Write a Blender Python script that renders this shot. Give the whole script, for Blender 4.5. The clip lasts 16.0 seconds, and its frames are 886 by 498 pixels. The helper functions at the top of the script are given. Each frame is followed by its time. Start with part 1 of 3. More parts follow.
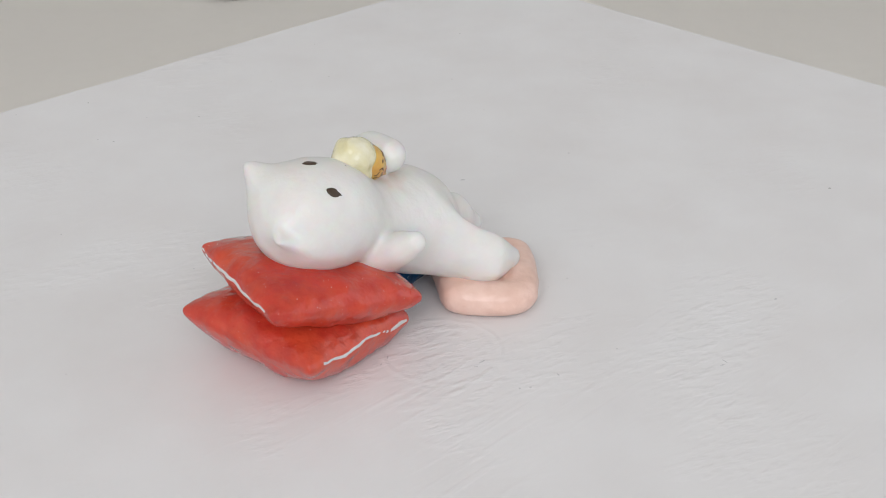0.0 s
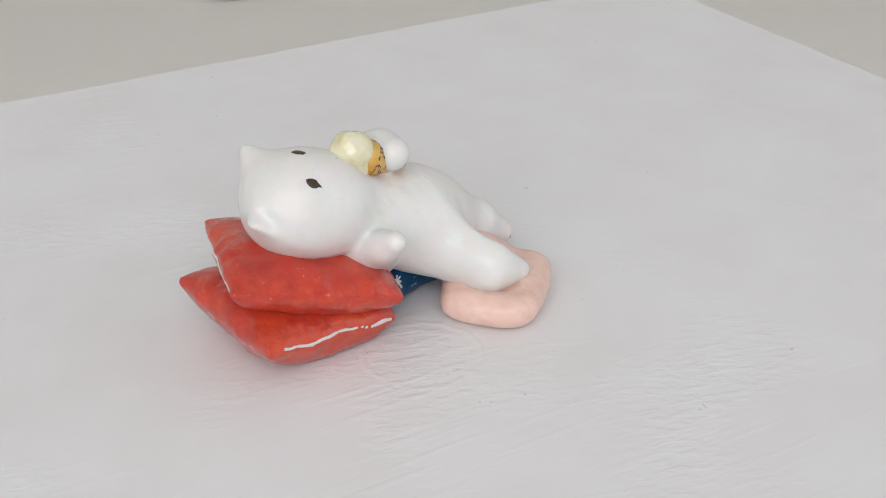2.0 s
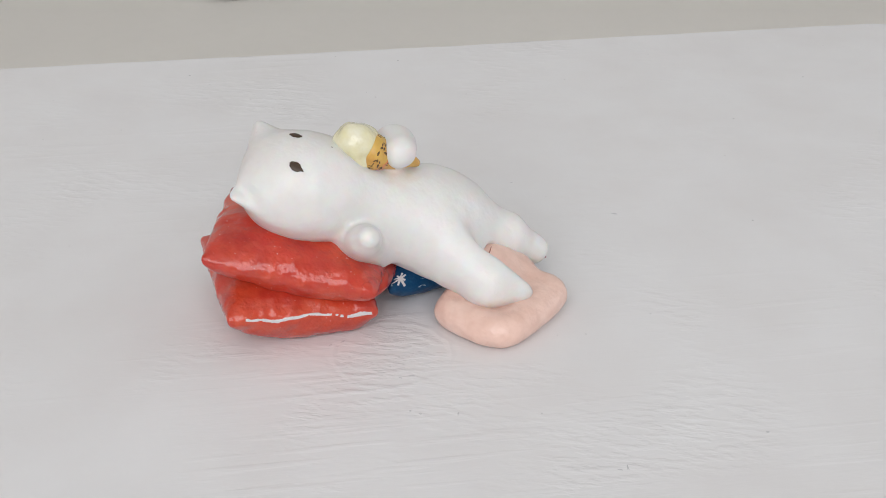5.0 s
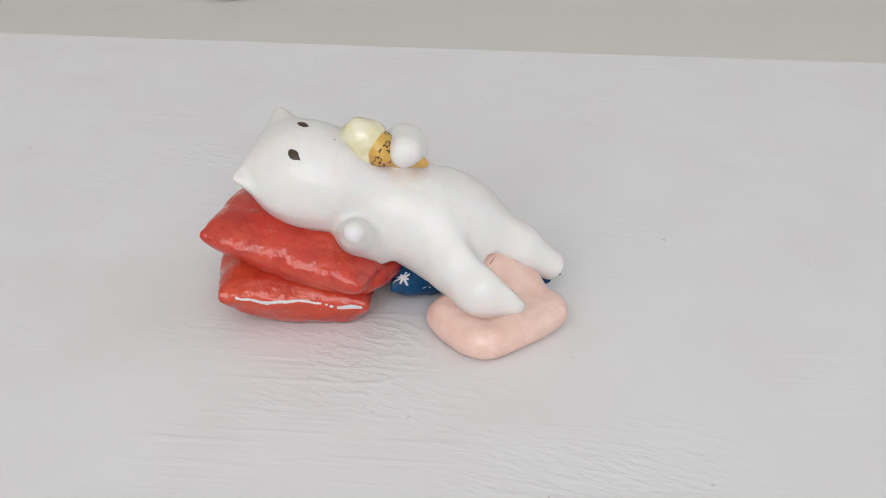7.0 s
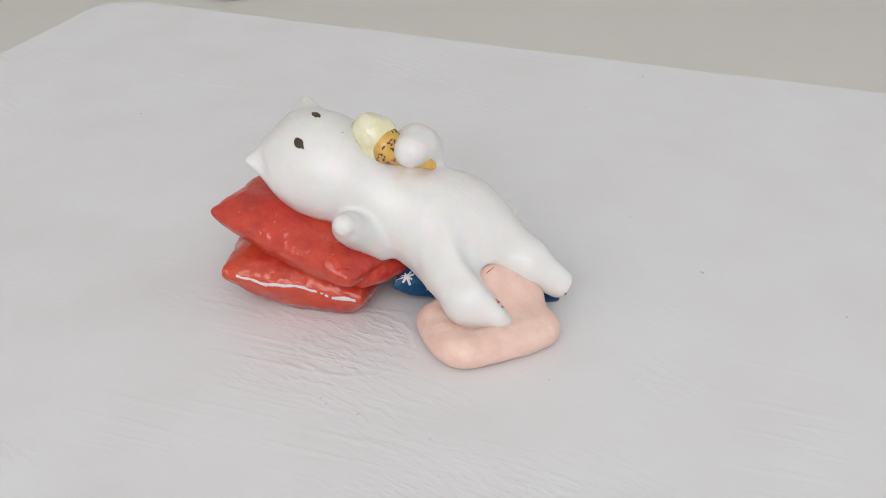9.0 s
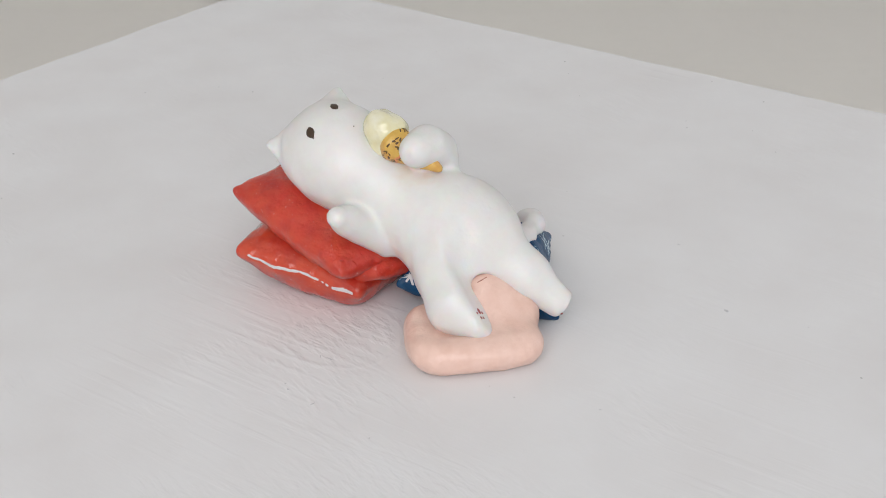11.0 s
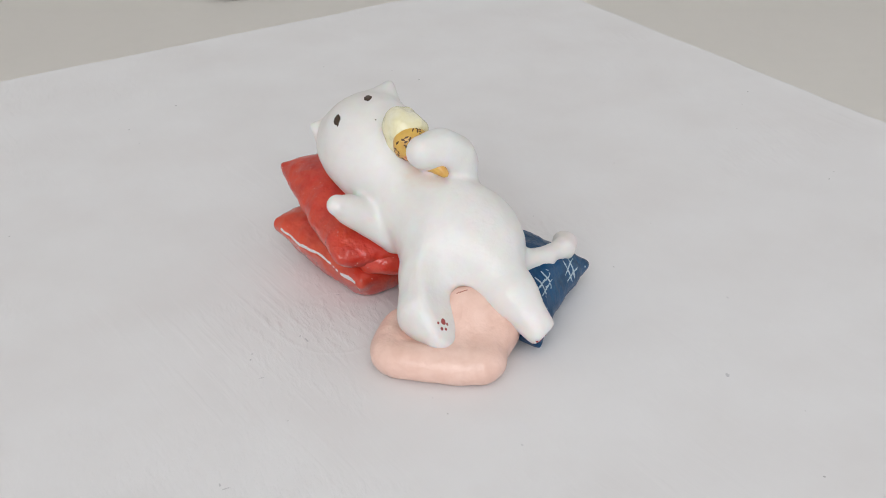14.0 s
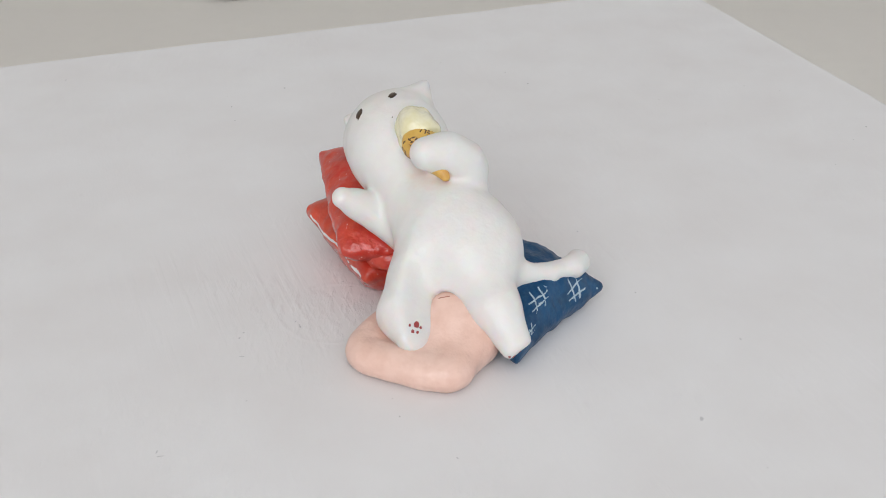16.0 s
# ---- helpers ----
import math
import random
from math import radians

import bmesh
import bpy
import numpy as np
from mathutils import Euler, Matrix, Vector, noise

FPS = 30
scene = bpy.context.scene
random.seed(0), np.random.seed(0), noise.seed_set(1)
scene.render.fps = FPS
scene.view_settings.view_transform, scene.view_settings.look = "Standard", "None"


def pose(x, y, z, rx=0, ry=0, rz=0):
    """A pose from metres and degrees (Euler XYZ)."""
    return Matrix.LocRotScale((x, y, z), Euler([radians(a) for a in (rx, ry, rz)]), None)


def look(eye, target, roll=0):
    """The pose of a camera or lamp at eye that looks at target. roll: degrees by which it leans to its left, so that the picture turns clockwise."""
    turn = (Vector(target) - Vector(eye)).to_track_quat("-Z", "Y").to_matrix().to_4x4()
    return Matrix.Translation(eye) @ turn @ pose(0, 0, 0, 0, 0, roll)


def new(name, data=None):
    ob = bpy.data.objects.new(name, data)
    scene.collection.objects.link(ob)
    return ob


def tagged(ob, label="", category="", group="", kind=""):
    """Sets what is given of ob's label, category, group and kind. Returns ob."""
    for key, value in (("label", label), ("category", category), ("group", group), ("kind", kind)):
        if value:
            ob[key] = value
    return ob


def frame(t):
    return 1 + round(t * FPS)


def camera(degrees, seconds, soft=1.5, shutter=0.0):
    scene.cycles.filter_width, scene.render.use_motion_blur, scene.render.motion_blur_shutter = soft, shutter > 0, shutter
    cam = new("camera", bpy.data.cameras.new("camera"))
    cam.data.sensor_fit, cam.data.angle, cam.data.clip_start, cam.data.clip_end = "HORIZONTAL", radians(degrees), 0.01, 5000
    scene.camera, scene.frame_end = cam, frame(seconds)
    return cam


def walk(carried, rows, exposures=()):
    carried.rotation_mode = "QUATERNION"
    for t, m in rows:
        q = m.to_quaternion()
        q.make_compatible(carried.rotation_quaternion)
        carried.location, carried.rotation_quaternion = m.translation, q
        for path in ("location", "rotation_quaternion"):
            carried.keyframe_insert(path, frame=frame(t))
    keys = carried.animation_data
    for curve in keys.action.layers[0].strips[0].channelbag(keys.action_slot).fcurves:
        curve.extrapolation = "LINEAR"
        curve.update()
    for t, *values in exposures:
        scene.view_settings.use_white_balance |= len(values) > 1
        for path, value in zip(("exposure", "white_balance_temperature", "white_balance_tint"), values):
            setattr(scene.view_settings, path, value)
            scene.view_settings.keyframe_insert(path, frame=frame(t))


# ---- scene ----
from mathutils.bvhtree import BVHTree

cam = camera(38.4, 16.0, soft=1.0)
EYE = (0.0, -0.332, 0.2017)
AIM = Matrix(((0.9994542, 0.02066241, -0.02577523), (-0.03250347, 0.47570288, -0.87900529), (-0.00590102, 0.87936331, 0.47611484)))
STAND = Matrix.Translation(EYE) @ AIM.to_4x4()
walk(cam, [(0.0, STAND), (16.0, STAND)])

# ---- world, light, exposure ----
world = bpy.data.worlds.new("daylight")
scene.world = world
world.use_nodes = True
wn = world.node_tree.nodes
sky = wn.new("ShaderNodeTexSky")
sky.sky_type, sky.sun_disc = "NISHITA", False
sky.sun_elevation, sky.sun_rotation = radians(50), radians(200)
wn["Background"].inputs["Strength"].default_value = 0.1
world.node_tree.links.new(sky.outputs["Color"], wn["Background"].inputs["Color"])
scene.view_settings.exposure = -0.83


def window_light(name, eye, target, w, h, power, colour):
    lamp = bpy.data.lights.new(name, "AREA")
    lamp.shape, lamp.size, lamp.size_y, lamp.energy, lamp.color = "RECTANGLE", w, h, power, colour
    ob = new(name, lamp)
    ob.matrix_world = look(eye, target)
    return ob


# Area lamps added out of view, in assumed window openings, for soft room light.
window_light("window_light", (1.98, 0.1, 0.75), (0, 0.1, 0.7), 2.2, 1.5, 17, (0.98, 0.977, 0.988))
window_light("window_light", (-0.3, -1.98, 1.38), (-0.3, 0, 1.0), 2.4, 1.6, 72.5, (0.98, 0.977, 0.988))


# ---- materials ----
def material(name, colour, rough=0.5, metal=0.0, coat=0.0, spec=0.5, grain=(), bumps=(), stretch=(1, 1, 1), sss=0.0, specks=None, stains=(), coat_rough=0.05, coat_bump=False):
    """grain: (scale, amount, darker colour) layers of colour; bumps: (scale, strength, distance) layers of relief; stains: (place, radius, colour, amount), metres on the thing."""
    m = bpy.data.materials.new(name)
    m.use_nodes = True
    n, l = m.node_tree.nodes, m.node_tree.links
    b = n["Principled BSDF"]
    b.inputs["Roughness"].default_value, b.inputs["Metallic"].default_value = rough, metal
    b.inputs["Coat Weight"].default_value, b.inputs["Coat Roughness"].default_value = coat, coat_rough
    b.inputs["Specular IOR Level"].default_value = spec
    b.inputs["Subsurface Weight"].default_value, b.inputs["Subsurface Scale"].default_value = sss, 0.002
    co = n.new("ShaderNodeTexCoord")
    mp = n.new("ShaderNodeMapping")
    mp.inputs["Scale"].default_value = stretch
    l.new(co.outputs["Object"], mp.inputs["Vector"])
    out = None
    for i, (scale, amount, dark) in enumerate(grain):
        t = n.new("ShaderNodeTexNoise")
        t.inputs["Scale"].default_value, t.inputs["Detail"].default_value = scale, 5
        l.new(mp.outputs["Vector"], t.inputs["Vector"])
        r = n.new("ShaderNodeMapRange")
        r.inputs["From Min"].default_value, r.inputs["From Max"].default_value = 0.42, 0.72
        r.inputs["To Max"].default_value = amount
        l.new(t.outputs["Fac"], r.inputs["Value"])
        mx = n.new("ShaderNodeMix")
        mx.data_type = "RGBA"
        l.new(r.outputs["Result"], mx.inputs["Factor"])
        if out:
            l.new(out, mx.inputs["A"])
        else:
            mx.inputs["A"].default_value = (*colour, 1)
        mx.inputs["B"].default_value = (*dark, 1)
        out = mx.outputs["Result"]
    if specks:
        t = n.new("ShaderNodeTexNoise")
        t.inputs["Scale"].default_value, t.inputs["Detail"].default_value = specks[0], 1
        l.new(mp.outputs["Vector"], t.inputs["Vector"])
        r = n.new("ShaderNodeMapRange")
        r.inputs["From Min"].default_value, r.inputs["From Max"].default_value = specks[1], specks[2]
        l.new(t.outputs["Fac"], r.inputs["Value"])
        mx = n.new("ShaderNodeMix")
        mx.data_type = "RGBA"
        l.new(r.outputs["Result"], mx.inputs["Factor"])
        l.new(out, mx.inputs["A"])
        mx.inputs["B"].default_value = (*specks[3], 1)
        out = mx.outputs["Result"]
    for place, radius, tint, amount in stains:
        d = n.new("ShaderNodeVectorMath")
        d.operation = "DISTANCE"
        d.inputs[1].default_value = place
        l.new(co.outputs["Object"], d.inputs[0])
        t = n.new("ShaderNodeTexNoise")
        t.inputs["Scale"].default_value, t.inputs["Detail"].default_value = 280, 3
        l.new(co.outputs["Object"], t.inputs["Vector"])
        k = n.new("ShaderNodeMath")
        k.operation = "MULTIPLY_ADD"
        k.inputs[1].default_value = radius
        l.new(t.outputs["Fac"], k.inputs[0])
        l.new(d.outputs["Value"], k.inputs[2])
        r = n.new("ShaderNodeMapRange")
        r.interpolation_type = "SMOOTHSTEP"
        for key, x in zip(("From Min", "From Max", "To Min", "To Max"), (radius * 0.6, radius * 1.45, amount, 0)):
            r.inputs[key].default_value = x
        l.new(k.outputs[0], r.inputs["Value"])
        mx = n.new("ShaderNodeMix")
        mx.data_type = "RGBA"
        l.new(r.outputs["Result"], mx.inputs["Factor"])
        l.new(out, mx.inputs["A"])
        mx.inputs["B"].default_value = (*tint, 1)
        out = mx.outputs["Result"]
    if out:
        l.new(out, b.inputs["Base Color"])
    else:
        b.inputs["Base Color"].default_value = (*colour, 1)
    normal = None
    for scale, strength, dist in bumps:
        t = n.new("ShaderNodeTexNoise")
        t.inputs["Scale"].default_value, t.inputs["Detail"].default_value = scale, 4
        l.new(mp.outputs["Vector"], t.inputs["Vector"])
        bp = n.new("ShaderNodeBump")
        bp.inputs["Strength"].default_value, bp.inputs["Distance"].default_value = strength, dist
        l.new(t.outputs["Fac"], bp.inputs["Height"])
        if normal:
            l.new(normal, bp.inputs["Normal"])
        normal = bp.outputs["Normal"]
    if normal:
        l.new(normal, b.inputs["Normal"])
        if coat_bump:
            l.new(normal, b.inputs["Coat Normal"])
    return m


def board_paint():
    """White paint brushed along one edge of the table: streaks, rough patches, a faint round print and a few specks."""
    m = material("brushed_white_paint_on_wood", (0.79, 0.79, 0.795), 0.42)
    n, l = m.node_tree.nodes, m.node_tree.links
    b = n["Principled BSDF"]
    co = n.new("ShaderNodeTexCoord")

    def noise_tex(scale, detail, stretch=(1, 1, 1), turn=0.0):
        mp = n.new("ShaderNodeMapping")
        mp.vector_type = "TEXTURE"
        mp.inputs["Rotation"].default_value = (0, 0, radians(turn))
        mp.inputs["Scale"].default_value = stretch
        l.new(co.outputs["Object"], mp.inputs["Vector"])
        t = n.new("ShaderNodeTexNoise")
        t.inputs["Scale"].default_value, t.inputs["Detail"].default_value = scale, detail
        l.new(mp.outputs["Vector"], t.inputs["Vector"])
        return t.outputs["Fac"]

    def ranged(value, a, b2, c=0.0, d=1.0):
        r = n.new("ShaderNodeMapRange")
        for key, x in zip(("From Min", "From Max", "To Min", "To Max"), (a, b2, c, d)):
            r.inputs[key].default_value = x
        l.new(value, r.inputs["Value"])
        return r.outputs["Result"]

    def math2(op, a, b2):
        k = n.new("ShaderNodeMath")
        k.operation = op
        for i, x in enumerate((a, b2)):
            if isinstance(x, (int, float)):
                k.inputs[i].default_value = x
            else:
                l.new(x, k.inputs[i])
        return k.outputs[0]
    streaks = ranged(noise_tex(210, 4, (11, 1, 1), 43), 0.52, 0.74)
    broad = noise_tex(55, 3, (4, 1, 1), 40)
    rough = ranged(noise_tex(330, 6, (2.6, 1, 1), 25), 0.46, 0.70)
    fine = noise_tex(1300, 3, (5, 1, 1), 43)
    patch = ranged(noise_tex(16, 3), 0.50, 0.64)
    ring = n.new("ShaderNodeVectorMath")
    ring.operation = "DISTANCE"
    ring.inputs[1].default_value = (0.0087, -0.0215, 0)
    l.new(co.outputs["Object"], ring.inputs[0])
    off = math2("ABSOLUTE", math2("SUBTRACT", math2("ADD", ring.outputs["Value"], math2("MULTIPLY", noise_tex(90, 2), 0.004)), 0.0191), 0.0)
    ridge = math2("MULTIPLY", ranged(off, 0.0, 0.0014, 1, 0), noise_tex(70, 2))
    inside = ranged(ring.outputs["Value"], 0.012, 0.018, 1, 0)
    patch = math2("MAXIMUM", patch, inside)
    sparse = ranged(noise_tex(11, 2), 0.42, 0.60, 0.10, 1.0)
    # the middle of the board was brushed and handled most
    worn = ranged(math2("ADD", ring.outputs["Value"], math2("MULTIPLY", noise_tex(14, 2), 0.06)), 0.06, 0.20, 1.0, 0.68)
    sparse, patch = math2("MULTIPLY", sparse, worn), math2("MULTIPLY", patch, worn)
    height = math2("ADD", math2("ADD", math2("MULTIPLY", math2("MULTIPLY", streaks, sparse), 0.55), math2("MULTIPLY", broad, 0.45)), math2("ADD", math2("MULTIPLY", math2("MULTIPLY", rough, math2("SUBTRACT", patch, math2("MULTIPLY", inside, 0.0))), 0.85), math2("MULTIPLY", ridge, 0.5)))
    height = math2("ADD", height, math2("MULTIPLY", fine, 0.12))
    bp = n.new("ShaderNodeBump")
    bp.inputs["Strength"].default_value, bp.inputs["Distance"].default_value = 0.36, 0.0007
    l.new(height, bp.inputs["Height"])
    l.new(bp.outputs["Normal"], b.inputs["Normal"])
    # tone: soft blotches and sparse dark specks
    speck = ranged(noise_tex(330, 1), 0.80, 0.83)
    tone = n.new("ShaderNodeMix")
    tone.data_type = "RGBA"
    tone.inputs["A"].default_value, tone.inputs["B"].default_value = (0.80, 0.80, 0.81, 1), (0.765, 0.755, 0.76, 1)
    l.new(ranged(noise_tex(25, 4), 0.35, 0.7), tone.inputs["Factor"])
    dots = n.new("ShaderNodeMix")
    dots.data_type = "RGBA"
    dots.inputs["B"].default_value = (0.45, 0.45, 0.45, 1)
    l.new(tone.outputs["Result"], dots.inputs["A"])
    l.new(speck, dots.inputs["Factor"])
    l.new(dots.outputs["Result"], b.inputs["Base Color"])
    l.new(ranged(noise_tex(60, 3), 0.3, 0.7, 0.36, 0.55), b.inputs["Roughness"])
    return m


CAT_STAINS = (
    ((-0.009, -0.001, 0.0425), 0.0105, (0.74, 0.53, 0.43), 0.5),
    ((-0.010, -0.019, 0.0235), 0.0095, (0.70, 0.47, 0.46), 0.55),
    ((0.011, 0.013, 0.0145), 0.0105, (0.80, 0.50, 0.42), 0.65),
    ((0.024, 0.002, 0.0075), 0.0085, (0.80, 0.55, 0.47), 0.5),
)
WHITE_CLAY = material("white_glazed_clay", (0.775, 0.767, 0.755), 0.42, coat=0.28, coat_rough=0.08, spec=0.4, sss=0.25, stains=CAT_STAINS, grain=((60, 0.45, (0.725, 0.71, 0.68)), (220, 0.25, (0.70, 0.675, 0.635))), bumps=((90, 0.35, 0.0022), (230, 0.18, 0.0010), (700, 0.10, 0.0004)))
RED_CLAY = material("red_glazed_clay", (0.545, 0.036, 0.020), 0.45, coat=1.0, spec=0.15, coat_bump=True, coat_rough=0.075, specks=(1500, 0.76, 0.80, (0.80, 0.62, 0.56)), grain=((45, 0.9, (0.62, 0.085, 0.030)), (120, 0.8, (0.38, 0.020, 0.014)), (420, 0.2, (0.62, 0.11, 0.05))), bumps=((70, 0.7, 0.0036), (240, 0.38, 0.0014), (800, 0.15, 0.0004)))
PINK_CLAY = material("pink_glazed_clay", (0.86, 0.61, 0.52), 0.4, coat=0.3, grain=((60, 0.6, (0.76, 0.48, 0.39)), (240, 0.4, (0.70, 0.43, 0.34))), bumps=((110, 0.5, 0.0024), (330, 0.25, 0.0008), (900, 0.15, 0.0003)))
PINK_CLAY.node_tree.nodes["Principled BSDF"].inputs["Coat Roughness"].default_value = 0.16
BLUE_CLAY = material("blue_glazed_clay", (0.003, 0.050, 0.138), 0.45, coat=0.3, spec=0.12, coat_bump=True, grain=((80, 0.7, (0.006, 0.075, 0.185)), (250, 0.6, (0.008, 0.035, 0.075)), (700, 0.2, (0.05, 0.15, 0.25))), specks=(650, 0.75, 0.80, (0.30, 0.42, 0.50)), bumps=((130, 0.55, 0.0022), (420, 0.4, 0.0009)))
CREAM = material("pale_yellow_clay", (0.76, 0.71, 0.43), 0.26, coat=0.7, coat_bump=True, grain=((130, 1.0, (0.83, 0.81, 0.68)), (330, 0.4, (0.70, 0.62, 0.33))), bumps=((150, 0.45, 0.003),))
WAFER = material("golden_brown_wafer_clay", (0.68, 0.43, 0.085), 0.45, coat=0.5, grain=((120, 0.7, (0.60, 0.22, 0.05)), (250, 0.7, (0.50, 0.25, 0.045))), bumps=((250, 0.5, 0.0015), (600, 0.4, 0.0008)))
BROWN_PAINT = material("dark_brown_paint", (0.05, 0.028, 0.014), 0.45, grain=((900, 0.5, (0.07, 0.045, 0.03)),))
FLECK_PAINT = material("brown_fleck_paint", (0.10, 0.05, 0.015), 0.5)
ORANGE_PAINT = material("orange_paint", (0.66, 0.21, 0.08), 0.4, coat=0.4, grain=((500, 0.8, (0.70, 0.33, 0.13)),))
PALE_BLUE_PAINT = material("pale_grey_blue_paint", (0.40, 0.50, 0.56), 0.4, grain=((500, 0.9, (0.14, 0.27, 0.36)),))
LUMP_GREY = material("dark_grey_cloth", (0.44, 0.43, 0.41), 0.9, grain=((60, 0.6, (0.36, 0.35, 0.34)),), bumps=((200, 0.5, 0.003),))
SCUFF = material("grey_scuff", (0.58, 0.58, 0.60), 0.7, grain=((900, 0.8, (0.62, 0.62, 0.62)),))
PAD_PAINT = material("dark_red_paint", (0.33, 0.05, 0.05), 0.5)
CREASE_SHADE = material("reddish_brown_glaze", (0.40, 0.15, 0.10), 0.4, coat=0.3, grain=((900, 0.8, (0.26, 0.08, 0.05)),))
WHITE_PAINT = material("white_paint", (0.66, 0.655, 0.65), 0.35, grain=((800, 0.5, (0.55, 0.56, 0.58)),))
BOARD_PAINT = board_paint()
FLOOR_MAT = material("pale_greige_floor", (0.87, 0.845, 0.80), 0.6, grain=((3, 0.5, (0.84, 0.81, 0.77)), (40, 0.2, (0.82, 0.80, 0.75))))
WALL_MAT = material("white_wall_paint", (0.80, 0.79, 0.77), 0.8, grain=((4, 0.4, (0.77, 0.76, 0.74)),), bumps=((60, 0.1, 0.002),))

MM = 0.001


# ---- mesh helpers ----
def mesh_object(name, verts, faces, mats, parent=None, label="", smooth=True, slots=None):
    me = bpy.data.meshes.new(name)
    me.from_pydata([tuple(v) for v in verts], [], [tuple(f) for f in faces])
    for m in mats:
        me.materials.append(m)
    if slots is not None:
        me.polygons.foreach_set("material_index", slots)
    if smooth:
        me.polygons.foreach_set("use_smooth", [True] * len(me.polygons))
    me.update()
    ob = new(name, me)
    if parent:
        ob.parent = parent
    return tagged(ob, label)


def part(name, bm, mat, parent, label=""):
    me = bpy.data.meshes.new(name)
    bm.to_mesh(me)
    bm.free()
    me.materials.append(mat)
    ob = new(name, me)
    ob.parent = parent
    return tagged(ob, label)


def box(bm, lo, hi, bevel=0.0):
    lo, hi = Vector(lo), Vector(hi)
    made = bmesh.ops.create_cube(bm, size=1.0, matrix=Matrix.Translation((lo + hi) / 2) @ Matrix.Diagonal((*(hi - lo), 1)))
    if bevel:
        edges = list({e for v in made["verts"] for e in v.link_edges})
        bmesh.ops.bevel(bm, geom=edges, offset=bevel, segments=3, affect="EDGES")
    return bm


# ---- modelling in soft clay: distance fields joined with a fillet ----
def capsule(a, b, ra, rb):
    a, b = np.array(a, float), np.array(b, float)

    def field(p):
        ab = b - a
        h = np.clip((p - a) @ ab / (ab @ ab), 0, 1)
        return np.linalg.norm(p - a - h[..., None] * ab, axis=-1) - (ra + (rb - ra) * h)
    return field


def pointed(a, b, ra, rb):
    """A cone with round ends, its side tangent to both."""
    a, b = np.array(a, float), np.array(b, float)
    ab = b - a
    length = float(np.linalg.norm(ab))
    slope = (ra - rb) / length
    lean = slope / math.sqrt(1 - slope * slope)

    def field(p):
        y = (p - a) @ (ab / length)
        x = np.sqrt(np.maximum(((p - a) ** 2).sum(-1) - y * y, 0))
        h = np.clip((y - x * lean) / length, 0, 1)
        return np.linalg.norm(p - a - h[..., None] * ab, axis=-1) - (ra + (rb - ra) * h)
    return field


def ball(c, r, squash=(1, 1, 1), turn=(0, 0, 0)):
    m = np.array(Euler([radians(x) for x in turn]).to_matrix())
    c, s = np.array(c, float), np.array(squash, float) * r

    def field(p):
        q = (p - c) @ m
        k0, k1 = np.linalg.norm(q / s, axis=-1), np.linalg.norm(q / (s * s), axis=-1)
        return k0 * (k0 - 1) / np.maximum(k1, 1e-9)
    return field


def blend(parts):
    """parts: (field, fillet radius), joined one after the other; a negative radius cuts."""
    def field(p):
        d = parts[0][0](p)
        for f, k in parts[1:]:
            e = f(p)
            if k < 0:
                k = -k
                h = np.clip(0.5 - 0.5 * (d + e) / k, 0, 1)
                d = d * (1 - h) - e * h + k * h * (1 - h)
            else:
                h = np.clip(0.5 + 0.5 * (e - d) / k, 0, 1)
                d = d * h + e * (1 - h) - k * h * (1 - h)
        return d
    return field


def skin(field, lo, hi, step):
    """Verts and quads of the surface on which the field is zero."""
    axes = [np.arange(lo[i], hi[i] + step, step) for i in range(3)]
    grid = np.stack(np.meshgrid(*axes, indexing="ij"), -1)
    d = np.stack([field(s) for s in grid])
    ins = d < 0
    n = np.array(d.shape) - 1
    total, count = np.zeros((*n, 3)), np.zeros(n)
    corners = [(i, j, k) for i in (0, 1) for j in (0, 1) for k in (0, 1)]

    def cut(a, c):
        return a[c[0]:c[0] + n[0], c[1]:c[1] + n[1], c[2]:c[2] + n[2]]
    for c in corners:
        for ax in range(3):
            if c[ax]:
                continue
            e = list(c)
            e[ax] = 1
            d0, d1 = cut(d, c), cut(d, e)
            hit = (d0 < 0) != (d1 < 0)
            t = np.where(hit, d0 / np.where(hit, d0 - d1, 1), 0)
            at = np.broadcast_to(np.array(c, float), (*n, 3)).copy()
            at[..., ax] += t
            total += at * hit[..., None]
            count += hit
    live = count > 0
    index = np.full(n, -1)
    index[live] = np.arange(live.sum())
    where = np.stack(np.nonzero(live), -1)
    verts = (where + total[live] / count[live][:, None]) * step + np.array(lo)
    quads = []
    for ax in range(3):
        u, v = (ax + 1) % 3, (ax + 2) % 3
        s0, s1 = [slice(None)] * 3, [slice(None)] * 3
        s0[ax], s1[ax] = slice(0, -1), slice(1, None)
        a, b = ins[tuple(s0)], ins[tuple(s1)]
        at = np.stack(np.nonzero(a != b), -1)
        at = at[(at[:, u] > 0) & (at[:, v] > 0) & (at[:, u] < n[u]) & (at[:, v] < n[v])]
        flip = a[tuple(at.T)]
        off = np.zeros((4, 3), int)
        off[1, u] = off[2, u] = off[2, v] = off[3, v] = -1
        q = np.stack([index[tuple((at + o).T)] for o in off], 1)
        q[~flip] = q[~flip][:, ::-1]
        quads.append(q)
    return verts, np.concatenate(quads)


def settle(field, p, lift, turns=6):
    """Moves points onto the surface, lift above it."""
    p = np.array(p, float)
    for _ in range(turns):
        d = field(p)
        g = np.stack([field(p + np.eye(3)[i] * 0.05) - d for i in range(3)], -1)
        g /= np.maximum(np.linalg.norm(g, axis=-1, keepdims=True), 1e-9)
        p -= g * (d - lift)[..., None]
    return p


